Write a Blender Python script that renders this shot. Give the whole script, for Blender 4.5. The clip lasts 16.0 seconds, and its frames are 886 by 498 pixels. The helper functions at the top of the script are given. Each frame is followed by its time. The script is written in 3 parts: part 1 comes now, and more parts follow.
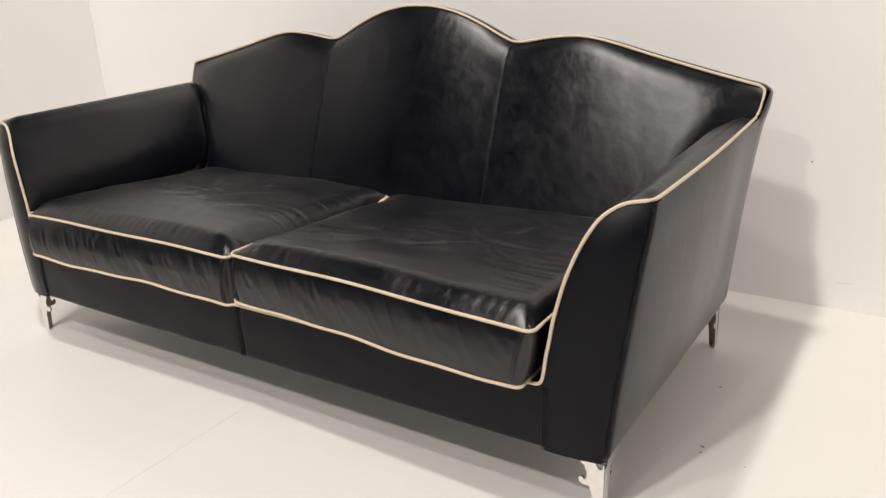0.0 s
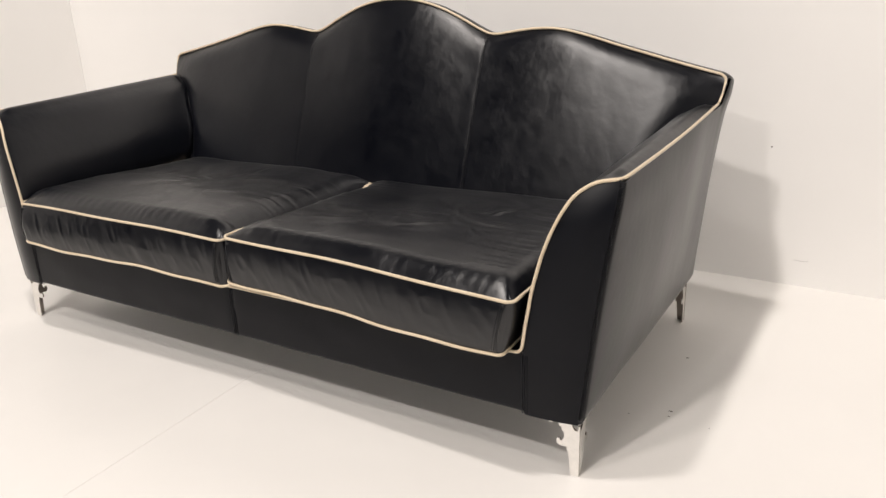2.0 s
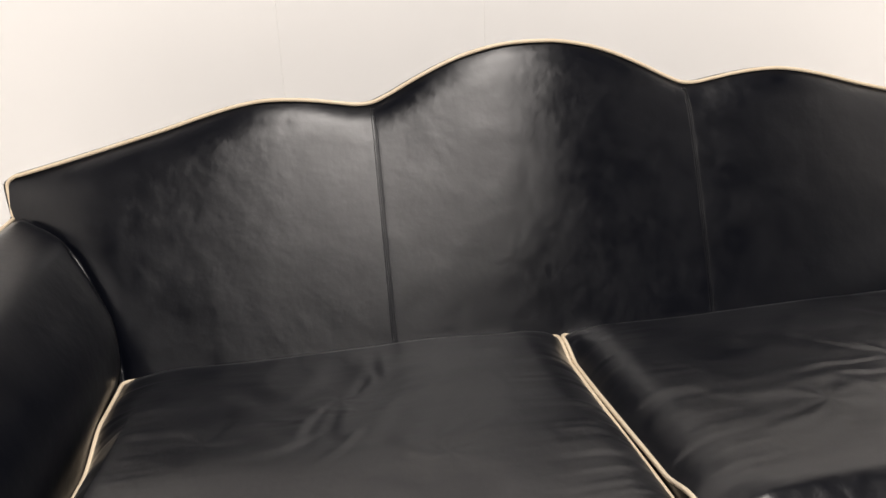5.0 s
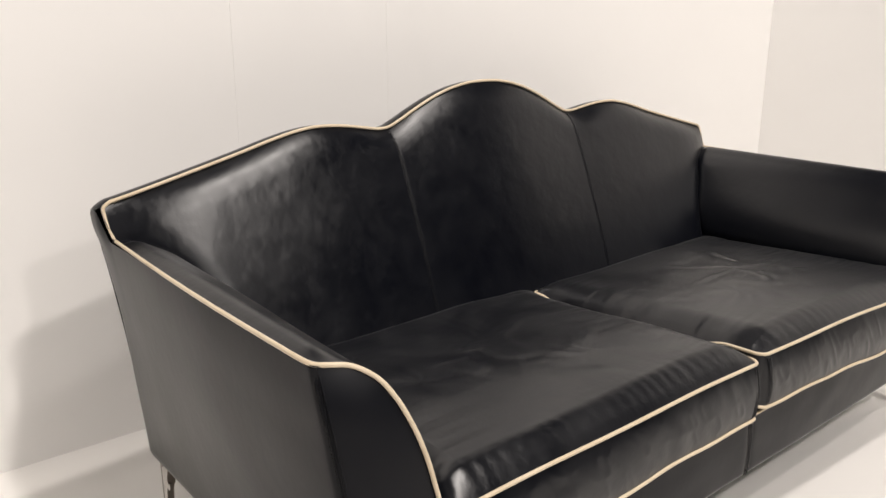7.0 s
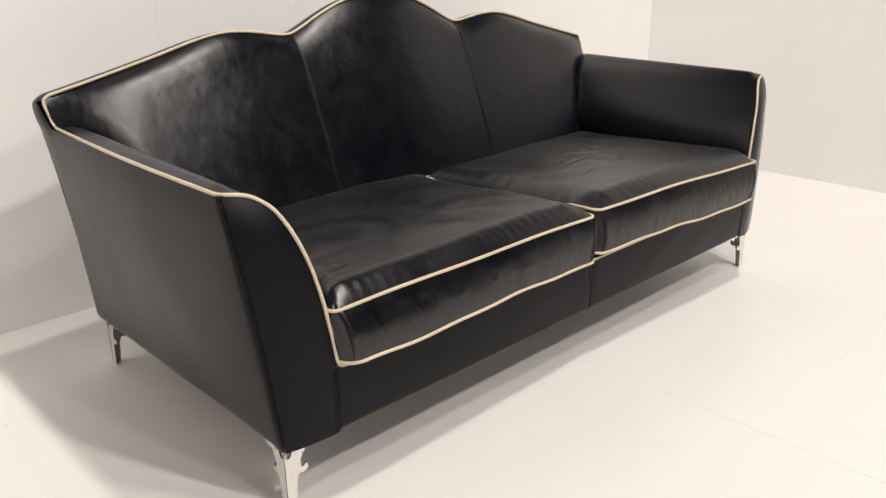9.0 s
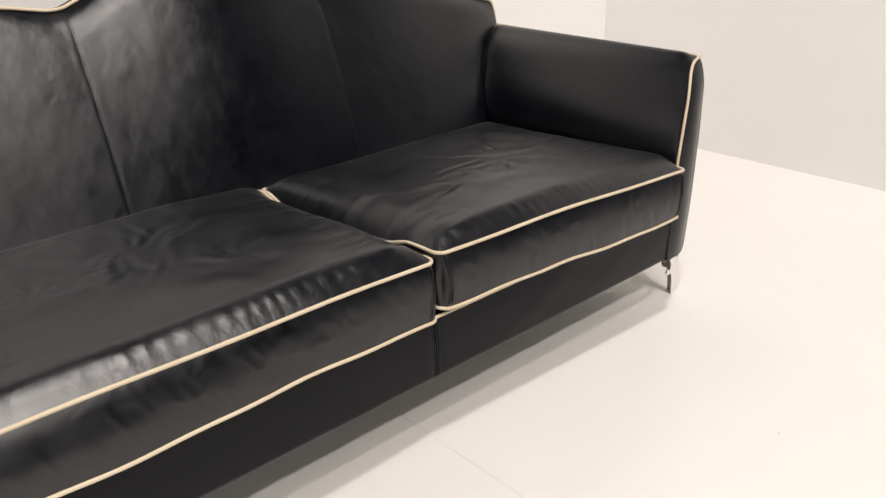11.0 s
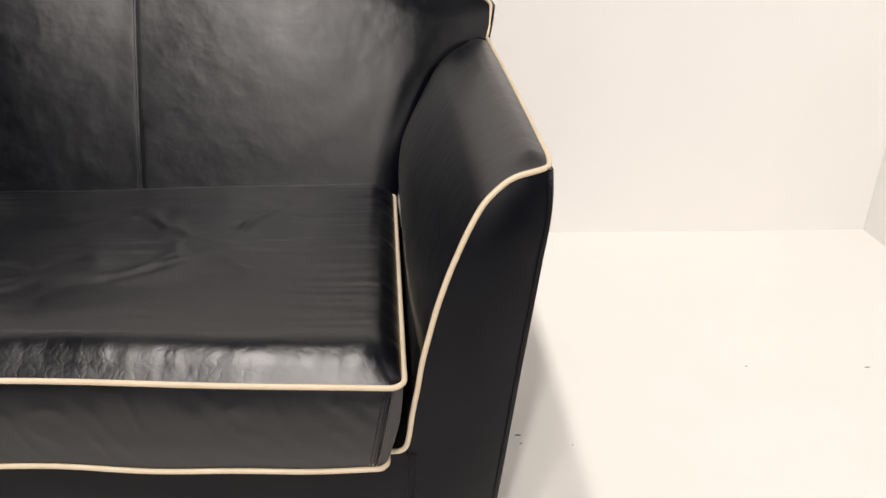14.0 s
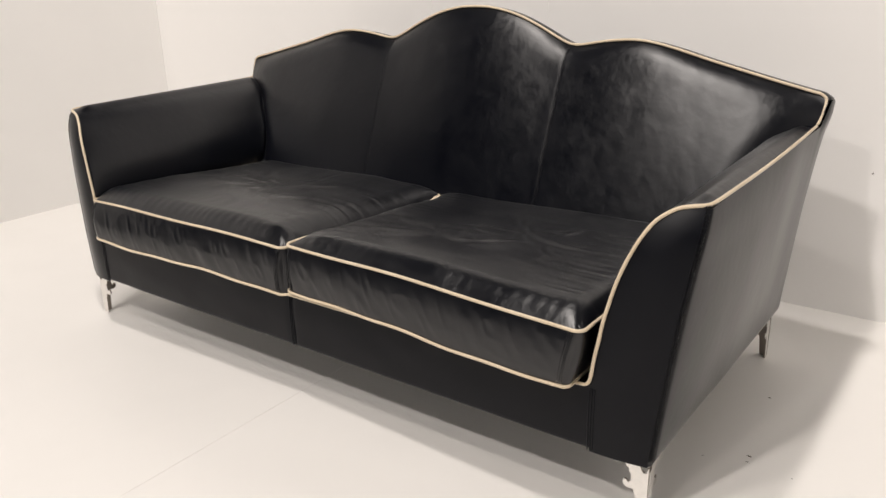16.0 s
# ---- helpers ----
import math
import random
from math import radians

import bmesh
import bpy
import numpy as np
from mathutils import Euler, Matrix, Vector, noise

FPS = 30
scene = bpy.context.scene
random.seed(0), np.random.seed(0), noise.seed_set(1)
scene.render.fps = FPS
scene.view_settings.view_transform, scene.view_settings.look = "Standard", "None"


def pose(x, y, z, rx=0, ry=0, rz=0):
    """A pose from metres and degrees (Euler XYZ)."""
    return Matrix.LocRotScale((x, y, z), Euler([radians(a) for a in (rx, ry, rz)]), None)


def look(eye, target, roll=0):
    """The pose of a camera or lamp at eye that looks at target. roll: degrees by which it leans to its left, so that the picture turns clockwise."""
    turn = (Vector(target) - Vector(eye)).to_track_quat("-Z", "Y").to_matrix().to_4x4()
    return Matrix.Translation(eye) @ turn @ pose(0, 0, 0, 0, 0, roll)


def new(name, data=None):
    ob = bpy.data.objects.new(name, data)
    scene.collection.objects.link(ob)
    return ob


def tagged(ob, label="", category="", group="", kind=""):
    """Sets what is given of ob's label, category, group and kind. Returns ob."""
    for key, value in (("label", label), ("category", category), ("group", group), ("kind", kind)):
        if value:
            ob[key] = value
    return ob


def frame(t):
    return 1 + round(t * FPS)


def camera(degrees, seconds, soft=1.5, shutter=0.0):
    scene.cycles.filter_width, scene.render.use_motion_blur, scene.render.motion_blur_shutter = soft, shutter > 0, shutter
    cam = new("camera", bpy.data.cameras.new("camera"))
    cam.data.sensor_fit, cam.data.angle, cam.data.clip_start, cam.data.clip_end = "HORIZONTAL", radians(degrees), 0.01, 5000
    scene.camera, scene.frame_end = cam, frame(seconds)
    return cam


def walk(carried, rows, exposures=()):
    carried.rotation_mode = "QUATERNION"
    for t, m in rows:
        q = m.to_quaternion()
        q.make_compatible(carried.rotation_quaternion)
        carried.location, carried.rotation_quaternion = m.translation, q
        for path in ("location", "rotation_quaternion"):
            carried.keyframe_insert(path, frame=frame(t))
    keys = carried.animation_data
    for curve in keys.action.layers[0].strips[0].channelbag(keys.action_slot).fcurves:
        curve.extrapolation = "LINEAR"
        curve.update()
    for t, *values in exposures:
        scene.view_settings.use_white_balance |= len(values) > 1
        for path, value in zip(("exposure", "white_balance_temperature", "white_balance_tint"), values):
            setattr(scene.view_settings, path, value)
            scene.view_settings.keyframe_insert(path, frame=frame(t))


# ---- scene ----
cam = camera(58.21, 16.0)

# seconds, eye, target, roll
PATH = [
    (0, (1.470, -1.714, 1.104), (0.442, -0.140, 0.423), -2.43),
    (0.5, (1.573, -1.889, 1.133), (0.550, -0.315, 0.442), -2.33),
    (1, (1.611, -1.926, 1.128), (0.583, -0.355, 0.439), -2.38),
    (1.5, (1.610, -1.914, 1.123), (0.583, -0.341, 0.438), -2.36),
    (2, (1.513, -1.826, 1.113), (0.542, -0.223, 0.414), -2.39),
    (2.3, (1.375, -1.718, 1.094), (0.477, -0.079, 0.383), -2.48),
    (2.5, (1.264, -1.638, 1.084), (0.438, 0.034, 0.362), -2.75),
    (2.8, (1.076, -1.557, 1.090), (0.324, 0.146, 0.359), -2.84),
    (3, (0.942, -1.520, 1.098), (0.233, 0.205, 0.375), -2.91),
    (3.5, (0.587, -1.450, 1.117), (0.084, 0.362, 0.438), -2.78),
    (4, (0.221, -1.307, 1.071), (-0.097, 0.557, 0.422), -2.91),
    (4.5, (-0.086, -1.235, 1.064), (-0.193, 0.669, 0.463), -3.38),
    (4.7, (-0.223, -1.216, 1.098), (-0.189, 0.682, 0.468), -3.16),
    (6.8, (-1.465, -1.163, 1.115), (-0.254, 0.336, 0.581), -0.37),
    (7, (-1.531, -1.234, 1.122), (-0.310, 0.255, 0.582), -0.04),
    (7.4, (-1.658, -1.447, 1.126), (-0.428, 0.029, 0.572), -0.43),
    (7.5, (-1.681, -1.498, 1.133), (-0.449, -0.026, 0.571), -0.44),
    (8, (-1.725, -1.637, 1.127), (-0.448, -0.219, 0.531), -0.71),
    (8.2, (-1.730, -1.662, 1.116), (-0.441, -0.259, 0.508), -0.79),
    (10.3, (-1.354, -1.555, 1.070), (-0.109, -0.217, 0.258), -0.52),
    (10.5, (-1.257, -1.550, 1.075), (-0.018, -0.203, 0.268), -0.90),
    (11, (-0.960, -1.522, 1.086), (0.270, -0.165, 0.282), -0.80),
    (11.5, (-0.578, -1.529, 1.098), (0.523, -0.055, 0.314), -1.38),
    (12, (-0.239, -1.464, 1.085), (0.612, 0.169, 0.304), 0.25),
    (12.5, (0.107, -1.329, 1.035), (0.778, 0.385, 0.254), 0.98),
    (13, (0.406, -1.242, 0.954), (0.753, 0.551, 0.137), 1.92),
    (13.4, (0.531, -1.300, 0.950), (0.719, 0.488, 0.074), 2.00),
    (13.5, (0.577, -1.317, 0.972), (0.748, 0.470, 0.091), 1.63),
    (14, (0.839, -1.310, 1.032), (0.972, 0.484, 0.158), 1.23),
    (14.5, (1.014, -1.338, 1.082), (0.658, 0.507, 0.397), -1.55),
    (15, (1.170, -1.549, 1.098), (0.500, 0.234, 0.490), -2.58),
    (15.3, (1.264, -1.645, 1.101), (0.365, 0.027, 0.471), -2.16),
    (15.5, (1.332, -1.678, 1.096), (0.345, -0.064, 0.448), -1.89),
    (15.6, (1.367, -1.694, 1.098), (0.349, -0.104, 0.439), -1.77),
    (16, (1.470, -1.743, 1.103), (0.348, -0.231, 0.429), -1.45),
]
walk(cam, [(t, look(eye, target, roll)) for t, eye, target, roll in PATH],
     [(0, 0.0), (1.5, 0.04), (3, 0.16), (4.5, 0.27), (6, 0.17), (8, 0.05), (11, 0.08), (12, 0.09), (13.5, 0.14), (14.5, 0.09), (15.3, -0.02), (16, -0.03)])

# ---- world and light ----
world = bpy.data.worlds.new("world")
scene.world = world
world.use_nodes = True
world.node_tree.nodes["Background"].inputs[0].default_value = (0.55, 0.5, 0.45, 1)
world.node_tree.nodes["Background"].inputs[1].default_value = 0.05

WARM = (1.0, 0.925, 0.870)


def ceiling_lamp(name, place, watts, size, aim):
    lamp = bpy.data.lights.new(name, "AREA")
    lamp.shape, lamp.size, lamp.energy, lamp.color = "DISK", size, watts, WARM
    ob = new(name, lamp)
    ob.matrix_basis = look(place, aim)
    return ob


# one row of high ceiling lamps, running out from over the sofa
ceiling_lamp("ceiling_lamp_a", (0.10, -1.00, 5.1), 94, 0.30, (0.0, -1.0, 0.0))
ceiling_lamp("ceiling_lamp_b", (0.10, -2.50, 5.1), 52, 0.30, (0.0, -1.5, 0.0))
ceiling_lamp("ceiling_lamp_c", (0.10, -4.10, 5.1), 132, 0.30, (0.0, -1.0, 0.3))
ceiling_lamp("ceiling_lamp_d", (0.10, -7.90, 5.1), 100, 0.40, (0.0, 0.0, 0.5))
# extra far lamp, added for low sheen on the backrest; no known source
ceiling_lamp("added_sheen_lamp", (0.10, -13.5, 5.1), 50, 0.60, (0.0, 0.0, 0.5))


# ---- materials ----
def material(name):
    m = bpy.data.materials.new(name)
    m.use_nodes = True
    return m, m.node_tree.nodes, m.node_tree.links, m.node_tree.nodes["Principled BSDF"]


def noise_node(nodes, links, coords, scale, detail=3.0, rough=0.55, warp=0.0):
    n = nodes.new("ShaderNodeTexNoise")
    n.inputs["Scale"].default_value, n.inputs["Detail"].default_value = scale, detail
    n.inputs["Roughness"].default_value, n.inputs["Distortion"].default_value = rough, warp
    links.new(coords, n.inputs["Vector"])
    return n


def ramp_node(nodes, links, value, stops):
    r = nodes.new("ShaderNodeValToRGB")
    while len(r.color_ramp.elements) < len(stops):
        r.color_ramp.elements.new(0.5)
    for e, (p, c) in zip(r.color_ramp.elements, stops):
        e.position = p
        e.color = (*c, 1) if len(c) == 3 else c
    links.new(value, r.inputs["Fac"])
    return r


def range_node(nodes, links, value, a, b, lo, hi):
    r = nodes.new("ShaderNodeMapRange")
    for k, v in zip(("From Min", "From Max", "To Min", "To Max"), (a, b, lo, hi)):
        r.inputs[k].default_value = v
    links.new(value, r.inputs["Value"])
    return r


def bump_node(nodes, links, height, strength, distance, before=None):
    b = nodes.new("ShaderNodeBump")
    b.inputs["Strength"].default_value, b.inputs["Distance"].default_value = strength, distance
    links.new(height, b.inputs["Height"])
    if before:
        links.new(before.outputs["Normal"], b.inputs["Normal"])
    return b


def leather(name, dark, light, rough_lo, rough_hi, folds=0.2, ior=1.5, haze=0.3, dullness=0.47, streaks=0.0, cracks=0.0, rub=0.0):
    """Finished leather: a dark dyed body under an uneven gloss. haze: the share of the gloss that is dull and wide."""
    m, nodes, links, bsdf = material(name)
    pos = nodes.new("ShaderNodeTexCoord").outputs["Object"]
    blot = noise_node(nodes, links, pos, 9.0, 5.0, 0.6, 0.6)
    smear = noise_node(nodes, links, pos, 38.0, 4.0, 0.6, 0.4)
    colour = ramp_node(nodes, links, blot.outputs["Fac"], [(0.3, dark), (0.7, light)]).outputs["Color"]
    both = nodes.new("ShaderNodeMath")
    both.operation = "MULTIPLY_ADD"
    links.new(smear.outputs["Fac"], both.inputs[0])
    both.inputs[1].default_value = 0.6
    links.new(blot.outputs["Fac"], both.inputs[2])
    if rub:
        # upright marks where backs have rubbed the finish
        drag = nodes.new("ShaderNodeMapping")
        drag.inputs["Scale"].default_value = (34.0, 8.0, 5.0)
        links.new(pos, drag.inputs["Vector"])
        rubbed = nodes.new("ShaderNodeMath")
        rubbed.operation = "MULTIPLY_ADD"
        links.new(range_node(nodes, links, noise_node(nodes, links, drag.outputs[0], 1.0, 6.0, 0.65, 0.8).outputs["Fac"], 0.3, 0.7, -1.0, 1.0).outputs[0], rubbed.inputs[0])
        rubbed.inputs[1].default_value = rub
        links.new(both.outputs[0], rubbed.inputs[2])
        both = rubbed
    worn = range_node(nodes, links, both.outputs[0], 0.45, 1.15, rough_lo, rough_hi).outputs[0]
    lump = noise_node(nodes, links, pos, 44.0, 3.0, 0.5, 0.0)
    last = bump_node(nodes, links, lump.outputs["Fac"], folds, 0.0020)
    broad = noise_node(nodes, links, pos, 16.0, 2.0, 0.5, 0.0)
    last = bump_node(nodes, links, broad.outputs["Fac"], folds, 0.0030, last)
    if streaks:
        # long stretch lines that run along the seat
        drawn = nodes.new("ShaderNodeMapping")
        drawn.inputs["Scale"].default_value = (6.0, 70.0, 40.0)
        drawn.inputs["Rotation"].default_value = (0.0, 0.0, 0.12)
        links.new(pos, drawn.inputs["Vector"])
        line = noise_node(nodes, links, drawn.outputs[0], 1.0, 4.0, 0.6, 1.0)
        last = bump_node(nodes, links, line.outputs["Fac"], streaks, 0.0022, last)
    if cracks:
        # a web of fine creases where the seat's front edge is sat on
        bent = nodes.new("ShaderNodeVectorMath")
        bent.operation = "MULTIPLY_ADD"
        links.new(noise_node(nodes, links, pos, 30.0, 3.0, 0.6).outputs["Color"], bent.inputs[0])
        bent.inputs[1].default_value = (0.035, 0.035, 0.035)
        links.new(pos, bent.inputs[2])
        web = nodes.new("ShaderNodeTexVoronoi")
        web.feature = "DISTANCE_TO_EDGE"
        web.inputs["Scale"].default_value = 58.0
        links.new(bent.outputs[0], web.inputs["Vector"])
        lip = range_node(nodes, links, web.outputs["Distance"], 0.0, 0.22, 0.0, 1.0)
        lip.interpolation_type = "SMOOTHSTEP"
        where = nodes.new("ShaderNodeSeparateXYZ")
        links.new(pos, where.inputs[0])
        sat = range_node(nodes, links, where.outputs[1], -0.37, -0.42, 0.0, 1.0)
        deep, both_ways = nodes.new("ShaderNodeMath"), nodes.new("ShaderNodeMath")
        deep.operation = both_ways.operation = "MULTIPLY"
        links.new(lip.outputs[0], deep.inputs[0])
        top = range_node(nodes, links, where.outputs[2], 0.420, 0.435, 0.5, 1.0)
        links.new(sat.outputs[0], both_ways.inputs[0])
        links.new(top.outputs[0], both_ways.inputs[1])
        links.new(both_ways.outputs[0], deep.inputs[1])
        last = bump_node(nodes, links, deep.outputs[0], cracks, 0.0014, last)
    nodes.remove(bsdf)
    body, gloss, dull, film = (nodes.new(k) for k in ("ShaderNodeBsdfDiffuse", "ShaderNodeBsdfAnisotropic", "ShaderNodeBsdfAnisotropic", "ShaderNodeFresnel"))
    coat, mix = nodes.new("ShaderNodeMixShader"), nodes.new("ShaderNodeMixShader")
    gloss.distribution, dull.distribution = "BECKMANN", "GGX"
    links.new(colour, body.inputs["Color"])
    links.new(worn, gloss.inputs["Roughness"])
    dull.inputs["Roughness"].default_value = dullness
    film.inputs["IOR"].default_value = ior
    tired = noise_node(nodes, links, pos, 7.5, 8.0, 0.68, 0.8)
    links.new(range_node(nodes, links, tired.outputs["Fac"], 0.35, 0.65, haze * 0.3, haze * 1.7).outputs[0], coat.inputs[0])
    for n in (body, gloss, dull, film):
        links.new(last.outputs["Normal"], n.inputs["Normal"])
    links.new(gloss.outputs[0], coat.inputs[1])
    links.new(dull.outputs[0], coat.inputs[2])
    links.new(film.outputs[0], mix.inputs[0])
    links.new(body.outputs[0], mix.inputs[1])
    links.new(coat.outputs[0], mix.inputs[2])
    links.new(mix.outputs[0], nodes["Material Output"].inputs["Surface"])
    return m


INK, INK_WORN = (0.0013, 0.0018, 0.0042), (0.0026, 0.0032, 0.0058)
BLACK = leather("black_leather", INK, INK_WORN, 0.29, 0.40, 0.29, 1.57, 0.16, 0.50, rub=0.07)
CUSHION = leather("creased_black_leather", INK, INK_WORN, 0.29, 0.41, 0.23, 1.72, 0.19, 0.52, 0.04, 0.06)
BLACK_SIDE = leather("black_leather_matt", INK, INK_WORN, 0.40, 0.50, 0.09, 1.35, 0.22)
CREAM = leather("cream_leather", (0.66, 0.54, 0.38), (0.76, 0.65, 0.49), 0.42, 0.58, 0.2, 1.4)


def plain(name, colour, rough, metal=0.0):
    m, nodes, links, bsdf = material(name)
    pos = nodes.new("ShaderNodeTexCoord").outputs["Object"]
    n = noise_node(nodes, links, pos, 60.0, 4.0)
    a = tuple(c * 0.88 for c in colour)
    links.new(ramp_node(nodes, links, n.outputs["Fac"], [(0.3, a), (0.7, colour)]).outputs["Color"], bsdf.inputs["Base Color"])
    links.new(range_node(nodes, links, n.outputs["Fac"], 0.3, 0.7, rough * 0.85, rough * 1.15).outputs[0], bsdf.inputs["Roughness"])
    bsdf.inputs["Metallic"].default_value = metal
    return m


LINING = plain("black_lining_cloth", (0.012, 0.012, 0.012), 0.9)
CHROME = plain("polished_nickel", (0.88, 0.86, 0.83), 0.08, 1.0)
# dark cut edges; also inner leg faces, the underside's dark reflection as colour
TARNISH_SHADE = plain("tarnished_shaded_steel", (0.36, 0.32, 0.28), 0.5, 1.0)
SPECK = plain("grey_dirt", (0.12, 0.10, 0.085), 0.9)


def paint(name, colour, rough, relief, spots=0.03):
    m, nodes, links, bsdf = material(name)
    pos = nodes.new("ShaderNodeTexCoord").outputs["Object"]
    big = noise_node(nodes, links, pos, 1.3, 4.0, 0.55, 0.5)
    low = tuple(c * (1 - spots) for c in colour)
    links.new(ramp_node(nodes, links, big.outputs["Fac"], [(0.3, low), (0.7, colour)]).outputs["Color"], bsdf.inputs["Base Color"])
    fine = noise_node(nodes, links, pos, 160.0, 4.0, 0.6)
    mid = noise_node(nodes, links, pos, 7.0, 5.0, 0.6)
    links.new(range_node(nodes, links, mid.outputs["Fac"], 0.3, 0.7, rough - 0.07, rough + 0.07).outputs[0], bsdf.inputs["Roughness"])
    b1 = bump_node(nodes, links, fine.outputs["Fac"], relief, 0.0008)
    b2 = bump_node(nodes, links, mid.outputs["Fac"], relief, 0.002, b1)
    links.new(b2.outputs["Normal"], bsdf.inputs["Normal"])
    return m


WALL = paint("white_wall_paint", (0.88, 0.868, 0.85), 0.6, 0.15)
FLOOR = paint("white_floor_paint", (0.865, 0.845, 0.815), 0.42, 0.12, 0.04)
# unseen hall surfaces, kept dark so the leather reflects little
ROOM = paint("unseen_dark_room", (0.045, 0.044, 0.042), 0.8, 0.2)
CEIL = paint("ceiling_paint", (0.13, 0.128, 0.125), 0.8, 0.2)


# ---- mesh helpers ----
def mesh_of(name, verts, faces, mat, smooth=True):
    me = bpy.data.meshes.new(name)
    me.from_pydata([tuple(map(float, v)) for v in verts], [], faces)
    me.materials.append(mat)
    if smooth:
        me.polygons.foreach_set("use_smooth", [True] * len(me.polygons))
    me.update()
    return me


def part(name, data, mat, parent, label="", smooth=True):
    """One mesh object under a thing or a part; data is (verts, faces)."""
    ob = new(name, mesh_of(name, data[0], data[1], mat, smooth))
    ob.parent = parent
    return tagged(ob, label=label)


def sheet(grid, flip=False, closed=False):
    """Faces for an array of nu x nv x 3 places."""
    nu, nv, _ = grid.shape
    faces = []
    for i in range(nu if closed else nu - 1):
        for j in range(nv - 1):
            a, b = i * nv + j, ((i + 1) % nu) * nv + j
            f = (a, b, b + 1, a + 1)
            faces.append(f[::-1] if flip else f)
    return grid.reshape(-1, 3), faces


def merge(*datas):
    verts, faces = [], []
    for v, f in datas:
        n = len(verts)
        verts += [tuple(p) for p in v]
        faces += [tuple(i + n for i in q) for q in f]
    return verts, faces


def smooth_path(points, step=0.006):
    """A Catmull-Rom line through the points, at even steps."""
    p = np.array(points, float)
    p = np.vstack([2 * p[0] - p[1], p, 2 * p[-1] - p[-2]])
    out = []
    for a, b, c, d in zip(p[:-3], p[1:-2], p[2:-1], p[3:]):
        n = max(2, int(np.linalg.norm(c - b) / step))
        t = np.linspace(0, 1, n, endpoint=False)[:, None]
        out.append(0.5 * (2 * b + (c - a) * t + (2 * a - 5 * b + 4 * c - d) * t**2 + (3 * b - a - 3 * c + d) * t**3))
    return np.vstack(out + [p[-2:-1]])


def tube(path, radius, sides=10, closed=False, wobble=0.0):
    """A round cord along the path."""
    p = np.array(path, float)
    ahead = np.roll(p, -1, 0) - np.roll(p, 1, 0)
    if not closed:
        ahead[0], ahead[-1] = p[1] - p[0], p[-1] - p[-2]
    ahead /= np.linalg.norm(ahead, axis=1)[:, None]
    up = np.cross(ahead[0], (0.3, 0.2, 0.93))
    rings = []
    for k in range(len(p)):
        up = up - ahead[k] * (up @ ahead[k])
        up /= np.linalg.norm(up)
        side = np.cross(ahead[k], up)
        a = np.linspace(0, 2 * np.pi, sides, endpoint=False)[:, None]
        r = radius * (1 + wobble * math.sin(k * 0.9) * math.sin(k * 0.23))
        rings.append(p[k] + r * (np.cos(a) * up + np.sin(a) * side))
    n = len(p)
    verts = np.vstack(rings)
    faces = []
    for i in range(n if closed else n - 1):
        for j in range(sides):
            a, b = i * sides, ((i + 1) % n) * sides
            faces.append((a + j, a + (j + 1) % sides, b + (j + 1) % sides, b + j))
    if not closed:
        faces += [tuple(range(sides))[::-1], tuple(range((n - 1) * sides, n * sides))]
    return verts, faces


def value_noise(x, y, seed):
    """Smooth noise of two numbers, about -1 to 1."""
    rnd = np.random.RandomState(seed).uniform(-1, 1, (64, 64))
    xi, yi = np.floor(x).astype(int), np.floor(y).astype(int)
    fx, fy = x - xi, y - yi
    fx, fy = fx * fx * (3 - 2 * fx), fy * fy * (3 - 2 * fy)
    g = lambda a, b: rnd[a % 64, b % 64]  # noqa: E731
    return (g(xi, yi) * (1 - fx) + g(xi + 1, yi) * fx) * (1 - fy) + (g(xi, yi + 1) * (1 - fx) + g(xi + 1, yi + 1) * fx) * fy


def ease(t):
    t = np.clip(t, 0, 1)
    return t * t * (3 - 2 * t)


def swell(t):
    return 1 - (1 - np.clip(t, 0, 1)) ** 2


# ---- the booth: floor, walls, the unseen room added beyond ----
WALL_Y, WALL_X, HIGH = 0.917, 2.352, 2.56
FRONT = -1.50          # where the booth's side walls end


def box(lo, hi):
    (a, b, c), (d, e, f) = lo, hi
    v = [(a, b, c), (d, b, c), (d, e, c), (a, e, c), (a, b, f), (d, b, f), (d, e, f), (a, e, f)]
    q = [(3, 2, 1, 0), (4, 5, 6, 7), (0, 1, 5, 4), (1, 2, 6, 5), (2, 3, 7, 6), (3, 0, 4, 7)]
    return v, q


def structure(name, data, mat, label, category):
    ob = new(name, mesh_of(name, data[0], data[1], mat, False))
    return tagged(ob, label, category, kind="structure")


SEAM = -0.011
floor_v = []
cols = [-9.0, SEAM - 0.0009, SEAM, SEAM + 0.0009, 9.0]
for y in (-15.0, WALL_Y + 0.12):
    for x, z in zip(cols, (0, 0, -0.0018, 0, 0)):
        floor_v.append((x, y, z))
floor_f = [(k, k + 1, k + 6, k + 5) for k in range(4)]
structure("floor", (floor_v, floor_f), FLOOR, "smooth white painted floor with one fine board joint", "floor")
# the back wall, of boards that meet in two fine upright joints
outline = [(-WALL_X - 0.12, WALL_Y)]
for joint in (-0.53, 0.0):
    outline += [(joint - 0.0011, WALL_Y), (joint, WALL_Y + 0.0012), (joint + 0.0011, WALL_Y)]
outline += [(WALL_X + 0.12, WALL_Y), (WALL_X + 0.12, WALL_Y + 0.12), (-WALL_X - 0.12, WALL_Y + 0.12)]
wall_v = [(x, y, z) for z in (0, HIGH) for x, y in outline]
n_out = len(outline)
wall_f = [tuple(range(n_out))[::-1], tuple(range(n_out, 2 * n_out))]
